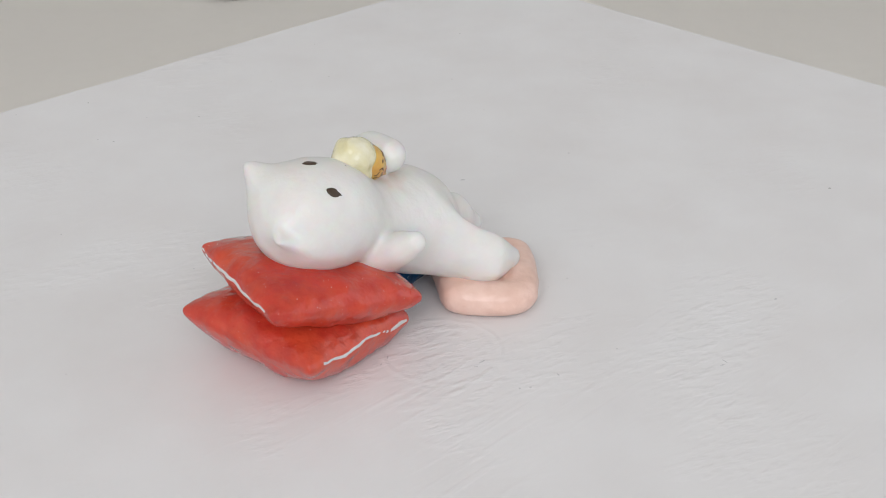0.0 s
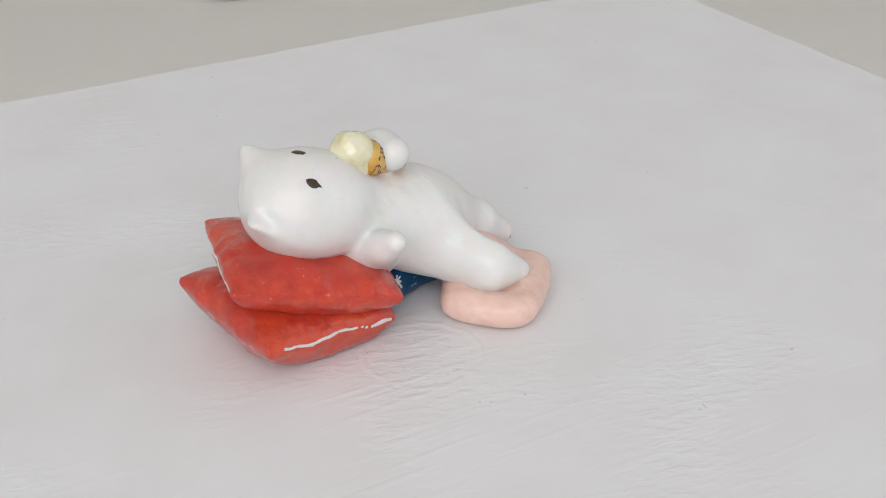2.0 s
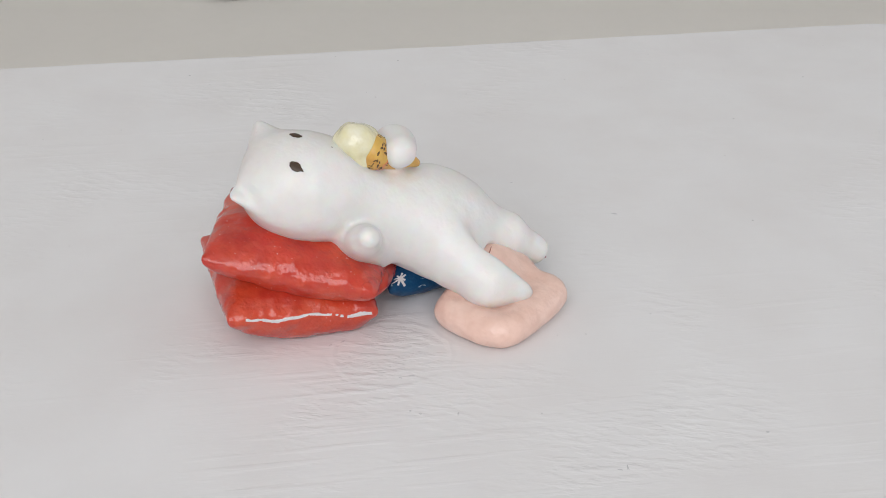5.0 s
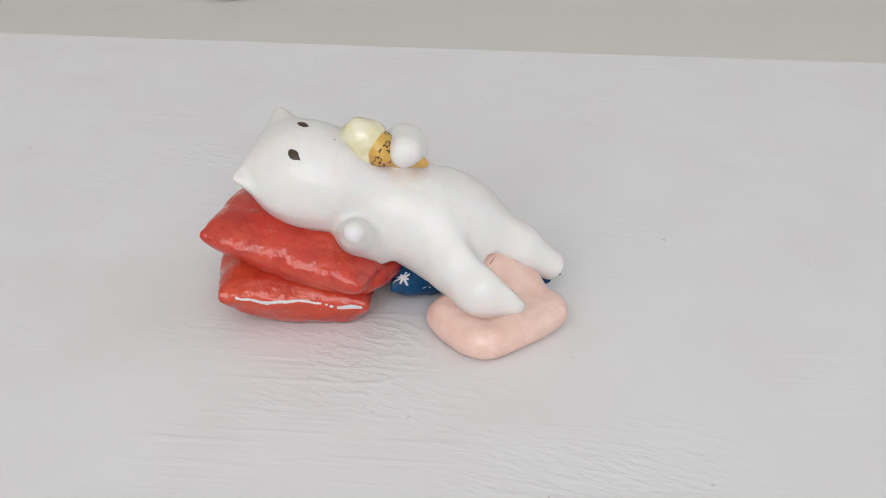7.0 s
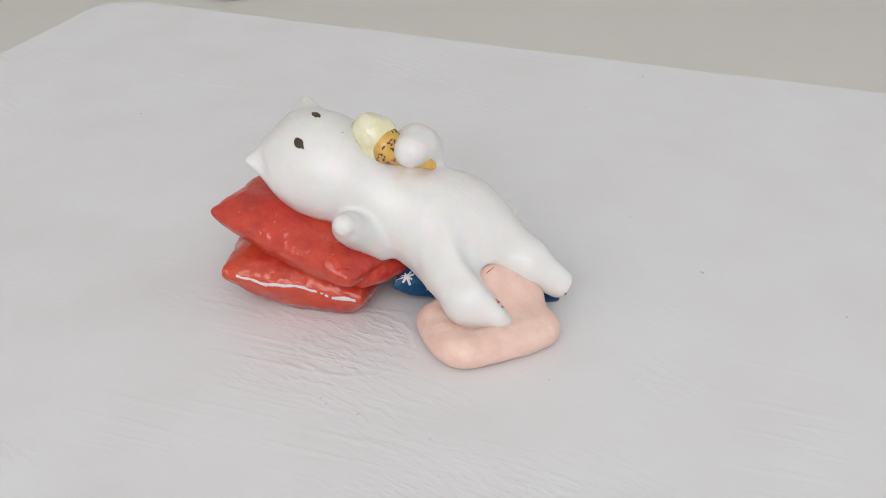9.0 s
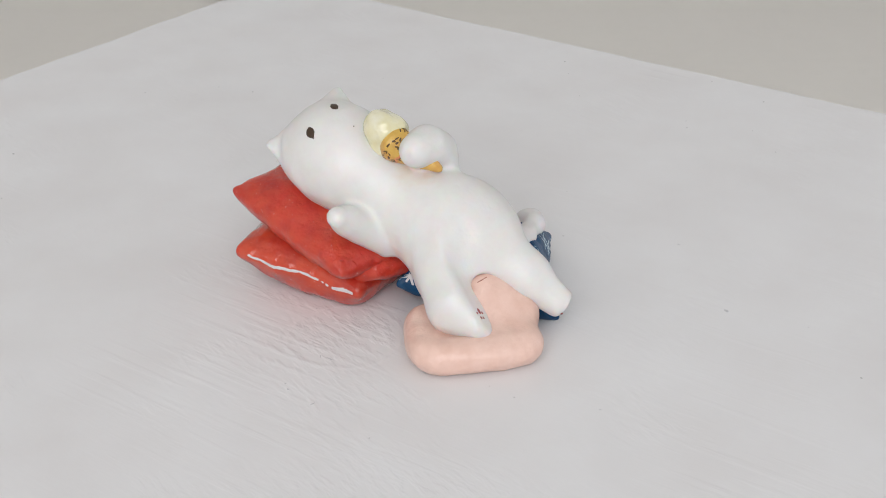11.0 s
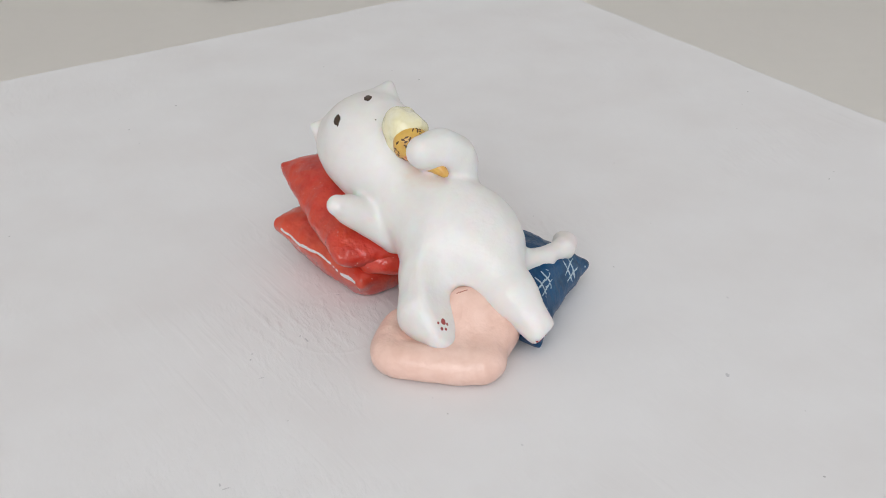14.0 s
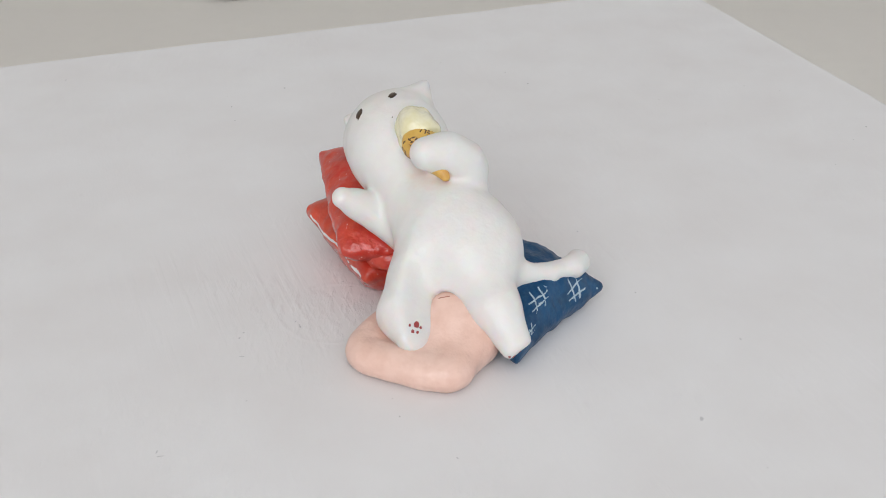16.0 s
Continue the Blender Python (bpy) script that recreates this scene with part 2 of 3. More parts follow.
def dab(field, centre, along, half_long, half_wide, lift=0.22, wobble=0.1, rings=4, spokes=20, seed=0, point=0.0):
    """A dab of paint: a small domed patch that follows the surface, thick in the middle. Verts and faces."""
    rng = random.Random(seed)
    c = settle(field, np.array([centre], float), 0)[0]
    e = 0.05
    g = np.array([field(c[None] + np.eye(3)[i] * e)[0] - field(c[None])[0] for i in range(3)])
    g /= np.linalg.norm(g)
    a = np.array(along, float)
    a -= g * (a @ g)
    a /= np.linalg.norm(a)
    b = np.cross(g, a)
    edge = [1 + rng.uniform(-wobble, wobble) for _ in range(spokes)]
    edge[0] += point
    pts, lifts = [c], [lift]
    for r in range(1, rings + 1):
        for s in range(spokes):
            q = 2 * math.pi * s / spokes
            k = r / rings * edge[s]
            pts.append(c + a * math.cos(q) * half_long * k + b * math.sin(q) * half_wide * k)
            lifts.append(lift * (1 - (r / rings) ** 4) - 0.05 * (r == rings))
    pts = settle(field, pts, np.array(lifts))
    faces = [(0, 1 + s, 1 + (s + 1) % spokes) for s in range(spokes)]
    for r in range(rings - 1):
        o = 1 + r * spokes
        faces += [(o + s, o + spokes + s, o + spokes + (s + 1) % spokes, o + (s + 1) % spokes) for s in range(spokes)]
    return pts, faces


# ---- cushions ----
def cushion_point(c, u, v, side, spec):
    """A point of a cushion with corners c (four, in turn), at u, v in -1..1; side 1 top, -1 bottom, 0 seam."""
    # sag draws the sides in between the corners, rnd rounds the corners off
    uu = u * (1 - spec["sag"] * (1 - v * v)) * math.sqrt(1 - spec["rnd"] * v * v)
    vv = v * (1 - spec["sag"] * (1 - u * u)) * math.sqrt(1 - spec["rnd"] * u * u)
    a, b = (1 + uu) / 2, (1 + vv) / 2
    q = c[0] * (1 - a) * (1 - b) + c[1] * a * (1 - b) + c[2] * a * b + c[3] * (1 - a) * b
    full = max((1 - u * u) * (1 - v * v), 0.0) ** (spec["p"] if side > 0 else spec["p_down"])
    seed = spec["seed"]
    nz = noise.noise(Vector((u * 1.7 + seed, v * 1.7, side * 3.0 + seed)))
    h = (spec["up"] if side > 0 else spec["down"]) * full * (1 + spec["bump"] * nz)
    lump = noise.noise(Vector((q.x * 0.11 + seed, q.y * 0.11, side + seed))) * 0.9 + noise.noise(Vector((q.x * 0.3, q.y * 0.3 + seed, side))) * 0.35
    q = q + Vector((0, 0, side * (h + spec["edge"]) + lump * spec["lump"]))
    if side > 0:
        for x, y, r, depth in spec["dents"]:
            q.z -= depth * math.exp(-((q.x - x) ** 2 + (q.y - y) ** 2) / (r * r))
    return q


def cushion(corners, up, down, sag=0.10, edge=0.8, p=0.42, p_down=0.36, bump=0.10, seed=0.0, n=56, floor_z=0.15, dents=(), rnd=0.0, lump=0.6, soften=20, knead=0.55):
    """Verts and faces of a stuffed cushion: top, seam and bottom. dents: (x, y, radius, depth) pressed into its top."""
    c = [Vector(k) for k in corners]
    spec = dict(up=up, down=down, sag=sag, edge=edge, p=p, p_down=p_down, bump=bump, seed=seed, dents=dents, rnd=rnd, lump=lump)
    verts, faces, ids = [], [], {}

    def put(side, i, j):
        u, v = 2 * i / n - 1, 2 * j / n - 1
        q = cushion_point(c, u, v, side, spec)
        q.z = max(q.z, floor_z)
        verts.append(q)
        return len(verts) - 1
    for side in (1, -1):
        for i in range(n + 1):
            for j in range(n + 1):
                ids[side, i, j] = put(side, i, j)
        for i in range(n):
            for j in range(n):
                f = [ids[side, i, j], ids[side, i + 1, j], ids[side, i + 1, j + 1], ids[side, i, j + 1]]
                faces.append(f if side > 0 else f[::-1])
    rim = [(i, 0) for i in range(n)] + [(n, j) for j in range(n)] + [(i, n) for i in range(n, 0, -1)] + [(0, j) for j in range(n, 0, -1)]
    mid = sum(c, Vector()) / 4
    rings = [[ids[1, i, j] for i, j in rim]]
    steps = 5
    for k in range(1, steps):
        w = math.pi * k / steps
        ring = []
        for i, j in rim:
            a, b = verts[ids[1, i, j]], verts[ids[-1, i, j]]
            m, r = (a + b) / 2, (a - b).length / 2
            out = Vector((m.x - mid.x, m.y - mid.y, 0)).normalized()
            verts.append(m + out * (min(r, edge) * math.sin(w)) + Vector((0, 0, r * math.cos(w))))
            ring.append(len(verts) - 1)
        rings.append(ring)
    rings.append([ids[-1, i, j] for i, j in rim])
    for r1, r2 in zip(rings, rings[1:]):
        for k in range(len(rim)):
            k2 = (k + 1) % len(rim)
            faces.append((r1[k], r2[k], r2[k2], r1[k2]))
    # soften the edges as thumbs would, then leave the small dents of handwork
    pts = np.array([tuple(v) for v in verts])
    pairs = np.array([(f[k], f[(k + 1) % 4]) for f in faces for k in range(4)])
    pairs = np.concatenate([pairs, pairs[:, ::-1]])
    count = np.bincount(pairs[:, 0], minlength=len(pts))[:, None]
    for _ in range(soften):
        mean = np.stack([np.bincount(pairs[:, 0], pts[pairs[:, 1], a], len(pts)) for a in range(3)], 1) / count
        pts = pts + (mean - pts) * 0.6
    mid3 = pts.mean(0)
    out = pts - mid3
    out /= np.linalg.norm(out, axis=1, keepdims=True)
    wave = np.array([noise.noise(Vector(q * 0.16 + seed)) * 1.2 + noise.noise(Vector(q * 0.42 - seed)) * 0.6 for q in pts])
    pts = pts + out * (wave * knead)[:, None]
    pts[:, 2] = np.maximum(pts[:, 2], floor_z)
    return pts, faces, (c, spec)


def painted_stroke(tree, anchor, way, side_way, line, width, lift=0.05, step=0.5, seed=0):
    """A brush stroke on a surface: line, in millimetres along way and side_way from anchor, laid onto the nearest surface."""
    rng = random.Random(seed)
    a, e1, e2 = Vector(anchor), Vector(way).normalized(), Vector(side_way)
    e2 = (e2 - e1 * e2.dot(e1)).normalized()
    flat = []
    for (x0, y0), (x1, y1) in zip(line, line[1:]):
        m = max(int(math.hypot(x1 - x0, y1 - y0) / step), 2)
        flat += [(x0 + (x1 - x0) * k / m, y0 + (y1 - y0) * k / m) for k in range(m)]
    flat.append(line[-1])
    rows = []
    for k, (x, y) in enumerate(flat):
        f = k / (len(flat) - 1)
        w = width * (0.65 + 0.35 * math.sin(math.pi * min(max(f, 0.12), 0.88))) * rng.uniform(0.78, 1.18)
        x2, y2 = flat[min(k + 1, len(flat) - 1)]
        x1, y1 = flat[max(k - 1, 0)]
        d = Vector((x2 - x1, y2 - y1)).normalized()
        row = []
        for o, up in ((-1, -0.08), (-0.55, lift), (0, lift * 1.6), (0.55, lift), (1, -0.08)):
            q = a + e1 * (x - d.y * w * o) + e2 * (y + d.x * w * o)
            hit, nrm, _, _ = tree.find_nearest(q)
            row.append(hit + nrm * up)
        rows.append(row)
    verts = [q for r in rows for q in r]
    faces = [(k * 5 + o, k * 5 + o + 1, k * 5 + 6 + o, k * 5 + 5 + o) for k in range(len(rows) - 1) for o in range(4)]
    if faces:
        q = [verts[i] for i in faces[0]]
        _, nrm, _, _ = tree.find_nearest(q[0])
        if (q[1] - q[0]).cross(q[2] - q[0]).dot(nrm) < 0:
            faces = [f[::-1] for f in faces]
    return verts, faces


MOVERS = []


def thing(name, base, label, category, group=""):
    """An Empty at the thing's base (millimetres on the board), that turns with the board."""
    ob = new(name)
    ob.empty_display_size = 0.01
    ob.matrix_world = pose(*(k * MM for k in base))
    MOVERS.append((ob, pose(*(k * MM for k in base))))
    return tagged(ob, label, category, group)


def shifted(verts, base):
    b = np.array(base, float)
    return (np.array([tuple(v) for v in verts], float) - b) * MM


# ---- the room ----
def room():
    bm = bmesh.new()
    box(bm, (-2.2, -2.2, -0.57), (2.2, 2.6, -0.47))
    me = bpy.data.meshes.new("floor")
    bm.to_mesh(me); bm.free(); me.materials.append(FLOOR_MAT)
    tagged(new("floor", me), "plain pale greige floor", "floor", kind="structure")

    def slab(name, boxes, label, cat, mat):
        bm = bmesh.new()
        for lo, hi in boxes:
            box(bm, lo, hi)
        me = bpy.data.meshes.new(name)
        bm.to_mesh(me); bm.free(); me.materials.append(mat)
        tagged(new(name, me), label, cat, kind="structure")
    z0, z1 = -0.47, 2.45
    slab("wall_north", [((-2.2, 2.4, z0), (2.2, 2.6, z1))], "plain white painted wall", "wall", WALL_MAT)
    slab("wall_west", [((-2.2, -2.2, z0), (-2.0, 2.4, z1))], "plain white painted wall", "wall", WALL_MAT)
    # The openings are assumed, out of view, to let the added lamps in.
    slab("wall_east", [((2.0, -2.0, z0), (2.2, -1.0, z1)), ((2.0, 1.2, z0), (2.2, 2.4, z1)), ((2.0, -1.0, z0), (2.2, 1.2, 0.0)), ((2.0, -1.0, 1.5), (2.2, 1.2, z1))], "unseen white painted wall with an assumed window opening", "wall", WALL_MAT)
    slab("wall_south", [((-2.0, -2.2, z0), (-1.5, -2.0, z1)), ((0.9, -2.2, z0), (2.2, -2.0, z1)), ((-1.5, -2.2, z0), (0.9, -2.0, 0.55)), ((-1.5, -2.2, 2.2), (0.9, -2.0, z1))], "unseen white painted wall with an assumed window opening", "wall", WALL_MAT)
    slab("ceiling", [((-2.2, -2.2, z1), (2.2, 2.6, z1 + 0.1))], "plain white ceiling", "ceiling", WALL_MAT)


def cloth_bundle():
    """Small grey lump on the floor behind the table, for an unidentified dark spot."""
    bm = bmesh.new()
    bmesh.ops.create_icosphere(bm, subdivisions=4, radius=1.0)
    for v in bm.verts:
        n = 1 + 0.25 * noise.noise(v.co * 1.6) + 0.08 * noise.noise(v.co * 5)
        v.co = Vector((v.co.x * 0.036 * n, v.co.y * 0.025 * n, max(v.co.z * 0.016 * n, -0.012)))
    me = bpy.data.meshes.new("cloth_bundle")
    bm.to_mesh(me)
    bm.free()
    for q in me.polygons:
        q.use_smooth = True
    me.materials.append(LUMP_GREY)
    ob = tagged(new("cloth_bundle", me), "small grey lump of unknown kind lying on the floor", "bundle")
    ob.matrix_world = pose(-0.302, 1.852, -0.458)


# ---- the turning board ----
def turning_board():
    top = thing("turning_table", (0, 0, 0), "square white-painted wooden table top turning on its pedestal", "table")
    turn = Matrix.Rotation(radians(132.36), 4, "Z")
    lo, hi, r = (-0.308, -0.278), (0.242, 0.272), 0.022
    outline = []
    for cx, cy, w0 in ((hi[0] - r, hi[1] - r, 0), (lo[0] + r, hi[1] - r, 90), (lo[0] + r, lo[1] + r, 180), (hi[0] - r, lo[1] + r, 270)):
        outline += [(cx + r * math.cos(radians(w0 + k * 10)), cy + r * math.sin(radians(w0 + k * 10))) for k in range(10)]
    fine = []
    for (x0, y0), (x1, y1) in zip(outline, outline[1:] + outline[:1]):
        m = max(int(math.hypot(x1 - x0, y1 - y0) / 0.006), 1)
        fine += [(x0 + (x1 - x0) * k / m, y0 + (y1 - y0) * k / m) for k in range(m)]
    bm = bmesh.new()
    rings = []
    for inset, z in ((0.004, 0.0), (0.0012, -0.0012), (0.0, -0.004), (0.0, -0.026), (0.004, -0.030)):
        ring = []
        for x, y in fine:
            wob = 0.0009 * noise.noise(Vector((x * 30, y * 30, 0))) + 0.0005 * noise.noise(Vector((x * 120, y * 120, 3)))
            mx, my = x + 0.033, y + 0.003
            k = 1 + (wob - inset) / math.hypot(mx, my)
            ring.append(bm.verts.new((mx * k - 0.033, my * k - 0.003, z)))
        rings.append(ring)
    for r1, r2 in zip(rings, rings[1:]):
        for k in range(len(r1)):
            k2 = (k + 1) % len(r1)
            bm.faces.new((r1[k], r2[k], r2[k2], r1[k2]))
    bm.faces.new(rings[0])
    bm.faces.new(rings[-1][::-1])
    bmesh.ops.transform(bm, matrix=turn, verts=bm.verts)
    bmesh.ops.recalc_face_normals(bm, faces=bm.faces)
    part("table_top", bm, BOARD_PAINT, top)
    bm = bmesh.new()
    bmesh.ops.create_cone(bm, cap_ends=True, segments=40, radius1=0.05, radius2=0.05, depth=0.40, matrix=Matrix.Translation((0, 0, -0.232)))
    part("pedestal", bm, BOARD_PAINT, top)
    bm = bmesh.new()
    bmesh.ops.create_cone(bm, cap_ends=True, segments=48, radius1=0.17, radius2=0.16, depth=0.04, matrix=Matrix.Translation((0, 0, -0.45)))
    part("foot_plate", bm, BOARD_PAINT, top)


def half_space(at, normal):
    at, nrm = np.array(at, float), np.array(normal, float)
    nrm /= np.linalg.norm(nrm)
    return lambda p: -((p - at) @ nrm)


def kneaded(field, amount):
    """The slight unevenness of a shape pressed by hand."""
    def out(p):
        x, y, z = p[..., 0], p[..., 1], p[..., 2]
        wave = np.sin(x * 0.31 + 0.7 * np.sin(y * 0.23)) * np.sin(y * 0.37 + 1.1) * np.sin(z * 0.33 + 0.4) + 0.45 * np.sin(x * 0.8 + z * 0.5) * np.sin(y * 0.75 - z * 0.3)
        return field(p) + amount * wave
    return out


def rounded(outline, turns=3):
    """The closed outline with its corners cut off again and again."""
    pts = [np.array(q, float) for q in outline]
    for _ in range(turns):
        pts = [q for a, b in zip(pts, pts[1:] + pts[:1]) for q in (a * 0.75 + b * 0.25, a * 0.25 + b * 0.75)]
    return pts


def puffed_plate(outline, z, r, dip, reach):
    """A thick plate with a round rim along an outline, its middle lower by dip over the distance reach."""
    pts = [np.array(q, float) for q in outline]

    def field(p):
        q = p[..., :2]
        d2, inside = np.full(q.shape[:-1], 1e9), np.zeros(q.shape[:-1], bool)
        for a, b in zip(pts, pts[1:] + pts[:1]):
            e, w = b - a, q - a
            h = np.clip(w @ e / (e @ e), 0, 1)
            d2 = np.minimum(d2, np.linalg.norm(w - h[..., None] * e, axis=-1))
            with np.errstate(divide="ignore", invalid="ignore"):
                cross = a[0] + (q[..., 1] - a[1]) / (b[1] - a[1]) * e[0]
            inside ^= ((a[1] > q[..., 1]) != (b[1] > q[..., 1])) & (q[..., 0] < cross)
        deep = np.clip(np.where(inside, d2, 0) / reach, 0, 1)
        rr = r - dip * deep * deep * (3 - 2 * deep)
        return np.hypot(np.where(inside, 0, d2), p[..., 2] - z) - rr
    return field


def scuffs():
    """Small grey scuffs and paint crumbs on the table top."""
    table = bpy.data.objects["turning_table"]
    flat = half_space((0, 0, 0), (0, 0, -1))
    rng = random.Random(8)
    spots = [(19.7, -27.9, 1.3, 0.35), (18.0, -30.2, 0.7, 0.3), (32.5, -41.1, 0.45, 0.4), (89.3, -30.5, 1.6, 0.3), (88.2, -32.2, 0.9, 0.35), (112.7, 3.4, 0.7, 0.4), (20.0, 93.8, 1.1, 0.8), (-23.5, 95.4, 1.0, 0.35), (40.9, -35.3, 1.0, 0.35), (-7.2, -24.5, 1.2, 0.35), (-9.0, -28.0, 0.6, 0.3), (29.5, -41.5, 0.5, 0.4), (60.5, 40.2, 0.5, 0.3), (-70.2, 30.4, 0.6, 0.3)]
    for k, (x, y, a, b) in enumerate(spots):
        w = rng.uniform(0, math.pi)
        v, f = dab(flat, (x, y, 0.1), (math.cos(w), math.sin(w), 0), a, b, 0.06, 0.45, 2, 11, k)
        ob = mesh_object("scuff_mark", np.array(v) * MM, f, [SCUFF], table, "small grey scuff in the white paint")


# ---- the cushions ----
def make_cushion(name, corners, label, mat, **kw):
    base = [sum(c[i] for c in corners) / 4 for i in (0, 1)] + [0]
    ob = thing(name, base, label, "cushion")
    verts, faces, spec = cushion(corners, **kw)
    mesh_object("cushion_body", shifted(verts, base), faces, [mat], ob)
    return ob, base, spec, BVHTree.FromPolygons([tuple(v) for v in verts], faces)


def piping(ob, base, spec, tree, u0, u1, edge_no, width, wave, seed, drop=0.0):
    """A painted white line along one side of the cushion, with a wavering course."""
    c, sp = spec
    a, b = c[edge_no], c[(edge_no + 1) % 4]
    mid = (a + b) / 2
    way, out = (b - a), Vector(((b - a).y, -(b - a).x, 0)).normalized()
    half = (b - a).length / 2
    pts = []
    for k in range(17):
        f = u0 + (u1 - u0) * k / 16
        pts.append((f * half, drop + wave * math.sin(f * 6 + seed) + 0.3 * math.sin(f * 19)))
    v, f = painted_stroke(tree, mid + out * 1.5, way, Vector((0, 0, 1)), pts, width, seed=seed)
    mesh_object("painted_piping", shifted(v, base), f, [WHITE_PAINT], ob, "wavering white painted line along the seam")


def hash_mark(ob, base, tree, anchor, way, side_way, size, seed):
    """Four crossing brush strokes, each a part of its own."""
    rng = random.Random(seed)
    way, side_way = Vector(way), Vector(side_way)
    way, side_way = way * 0.88 - side_way * 0.47, side_way * 0.88 + way * 0.47
    for k in range(4):
        o = (-0.38 if k % 2 else 0.38) * size + rng.uniform(-0.5, 0.5)
        t = rng.uniform(-0.9, 0.9)
        line = [(-size, o - t), (0, o), (size, o + t)] if k < 2 else [(o - t, -size), (o + 0.3, 0), (o + t, size)]
        v, f = painted_stroke(tree, anchor, way, side_way, line, 0.5, seed=seed * 7 + k)
        mesh_object("painted_stroke", shifted(v, base), f, [PALE_BLUE_PAINT], ob, "pale grey-blue brush stroke")


BUBBLES = ((-0.8, -21.4, 19.1), (-0.5, -17.2, 18.9))


def cushions():
    ob, base, spec, tree = make_cushion("red_cushion", [(-64.5, -22, 15.5), (-27.3, -49.6, 13.0), (-1.2, -15.6, 7.8), (-35, 16, 8)], "glossy red clay cushion lying on the white table", RED_CLAY, up=6.5, down=12, seed=1.3, sag=0.0, edge=2.0, p=0.5, p_down=0.38, rnd=0.0, soften=12)
    for a, b, w in ((-0.80, 0.36, 0.85), (0.41, 0.45, 0.7), (0.48, 0.53, 0.75), (0.58, 0.92, 1.15)):
        piping(ob, base, spec, tree, a, b, 1, w, 0.8, 1, 0.4)
    piping(ob, base, spec, tree, -0.9, -0.45, 3, 0.6, 0.3, 3, 0.8)
    ob, base, spec, tree = make_cushion("red_cushion", [(-59, -12, 30.3), (-36.4, -49.2, 29), (3.2, -21.5, 18), (-19, 17, 15)], "glossy red clay cushion under the cat's head", RED_CLAY, up=6.8, down=8.5, seed=4.1, sag=0.0, edge=1.9, p=0.5, rnd=0.0, soften=16, dents=((-27, -17, 12, 0.6),))
    for a, b, w in ((-0.97, -0.86, 0.7), (-0.83, -0.76, 0.8), (-0.73, -0.62, 0.8), (-0.58, 0.86, 1.05)):
        piping(ob, base, spec, tree, a, b, 0, w, 0.5, 2, 0.3)
    fold = blend([(capsule((-6.0, -13.5, 14.0), (-8.2, -1.0, 12.6), 4.4, 3.2), 0), (ball((-11.4, 2.4, 10.9), 3.3, (1.5, 1.0, 0.9), (0, 0, 40)), 3)])
    v, f = skin(kneaded(fold, 0.5), (-22, -24, 4), (12, 14, 28), 0.7)
    mesh_object("corner_fold", shifted(v, base), f, [RED_CLAY], ob)
    for k, (x, y, z) in enumerate(BUBBLES):
        turn = [(1.15 * math.cos(w * math.pi / 5), 0.9 * math.sin(w * math.pi / 5)) for w in range(11)]
        v, f = painted_stroke(tree, (x, y, z), (0.5, 0.8, 0.1), (0.3, -0.2, 0.9), turn, 0.28, lift=0.12, step=0.3, seed=70 + k)
        mesh_object("bubble_ring", shifted(v, base), f, [RED_CLAY], ob, "small burst bubble in the red glaze")
    ob, base, spec, tree = make_cushion("blue_cushion", [(-27.3, 51.8, 6.5), (-37.5, 20.5, 8.0), (-5.4, -4.0, 7.6), (19.5, 41.2, 4.2)], "glossy dark blue clay cushion with white hash marks", BLUE_CLAY, up=12, down=7.5, seed=2.2, sag=0.11, edge=1.5, p=0.5, rnd=0.0, soften=12)
    for k, (at, way, side, size) in enumerate((((-0.4, 42.0, 14.5), (-0.5, 0.75, 0.3), (0.6, 0.3, -0.2), 4.9), ((-15.6, 47.6, 10.5), (-0.5, 0.75, 0.1), (0.6, 0.3, -0.4), 4.8),
                                               ((9.5, 43.5, 8.5), (-0.5, 0.7, 0.3), (0.7, 0.3, -0.3), 4.0), ((-33, 27, 13.0), (-0.4, 0.9, 0.1), (0.9, 0.3, 0.1), 3.8))):
        hash_mark(ob, base, tree, at, way, side, size, 11 + k)
    for k in range(4):
        w, a, b = math.pi * k / 4 + 0.4, (3.6, 2.6, 3.4, 2.2)[k], (2.8, 3.4, 2.4, 3.0)[k]
        v, f = painted_stroke(tree, (-3.6, 0.0, 11.0), (0.66, 0.75, 0), (0, 0, 1), [(-a * math.cos(w), -a * math.sin(w)), (0.3, 0.2), (b * math.cos(w), b * math.sin(w))], 0.7, seed=90 + k)
        mesh_object("painted_stroke", shifted(v, base), f, [WHITE_PAINT], ob, "pale grey-blue brush stroke")
    for k, (x, y, z, a) in enumerate(((2.5, 6.5, 9.5, 1.6), (5.5, 9.0, 8.0, 1.1), (4.0, 5.0, 5.0, 1.3))):
        v, f = painted_stroke(tree, (x, y, z), (0.66, 0.75, 0.2 * k - 0.2), (0, 0, 1), [(-a, -0.3), (0, 0.2), (a, 0)], 0.35, seed=110 + k)
        mesh_object("painted_stroke", shifted(v, base), f, [PALE_BLUE_PAINT], ob, "pale grey-blue brush stroke")
    pad = puffed_plate(rounded([(12.8, 3.6), (14.6, -0.8), (30.0, -2.0), (34.4, 1.4), (34.8, 21.5), (33.6, 28.2), (21.5, 26.6), (15, 27), (14, 14)], 2), 5.0, 5.0, 1.7, 8.0)
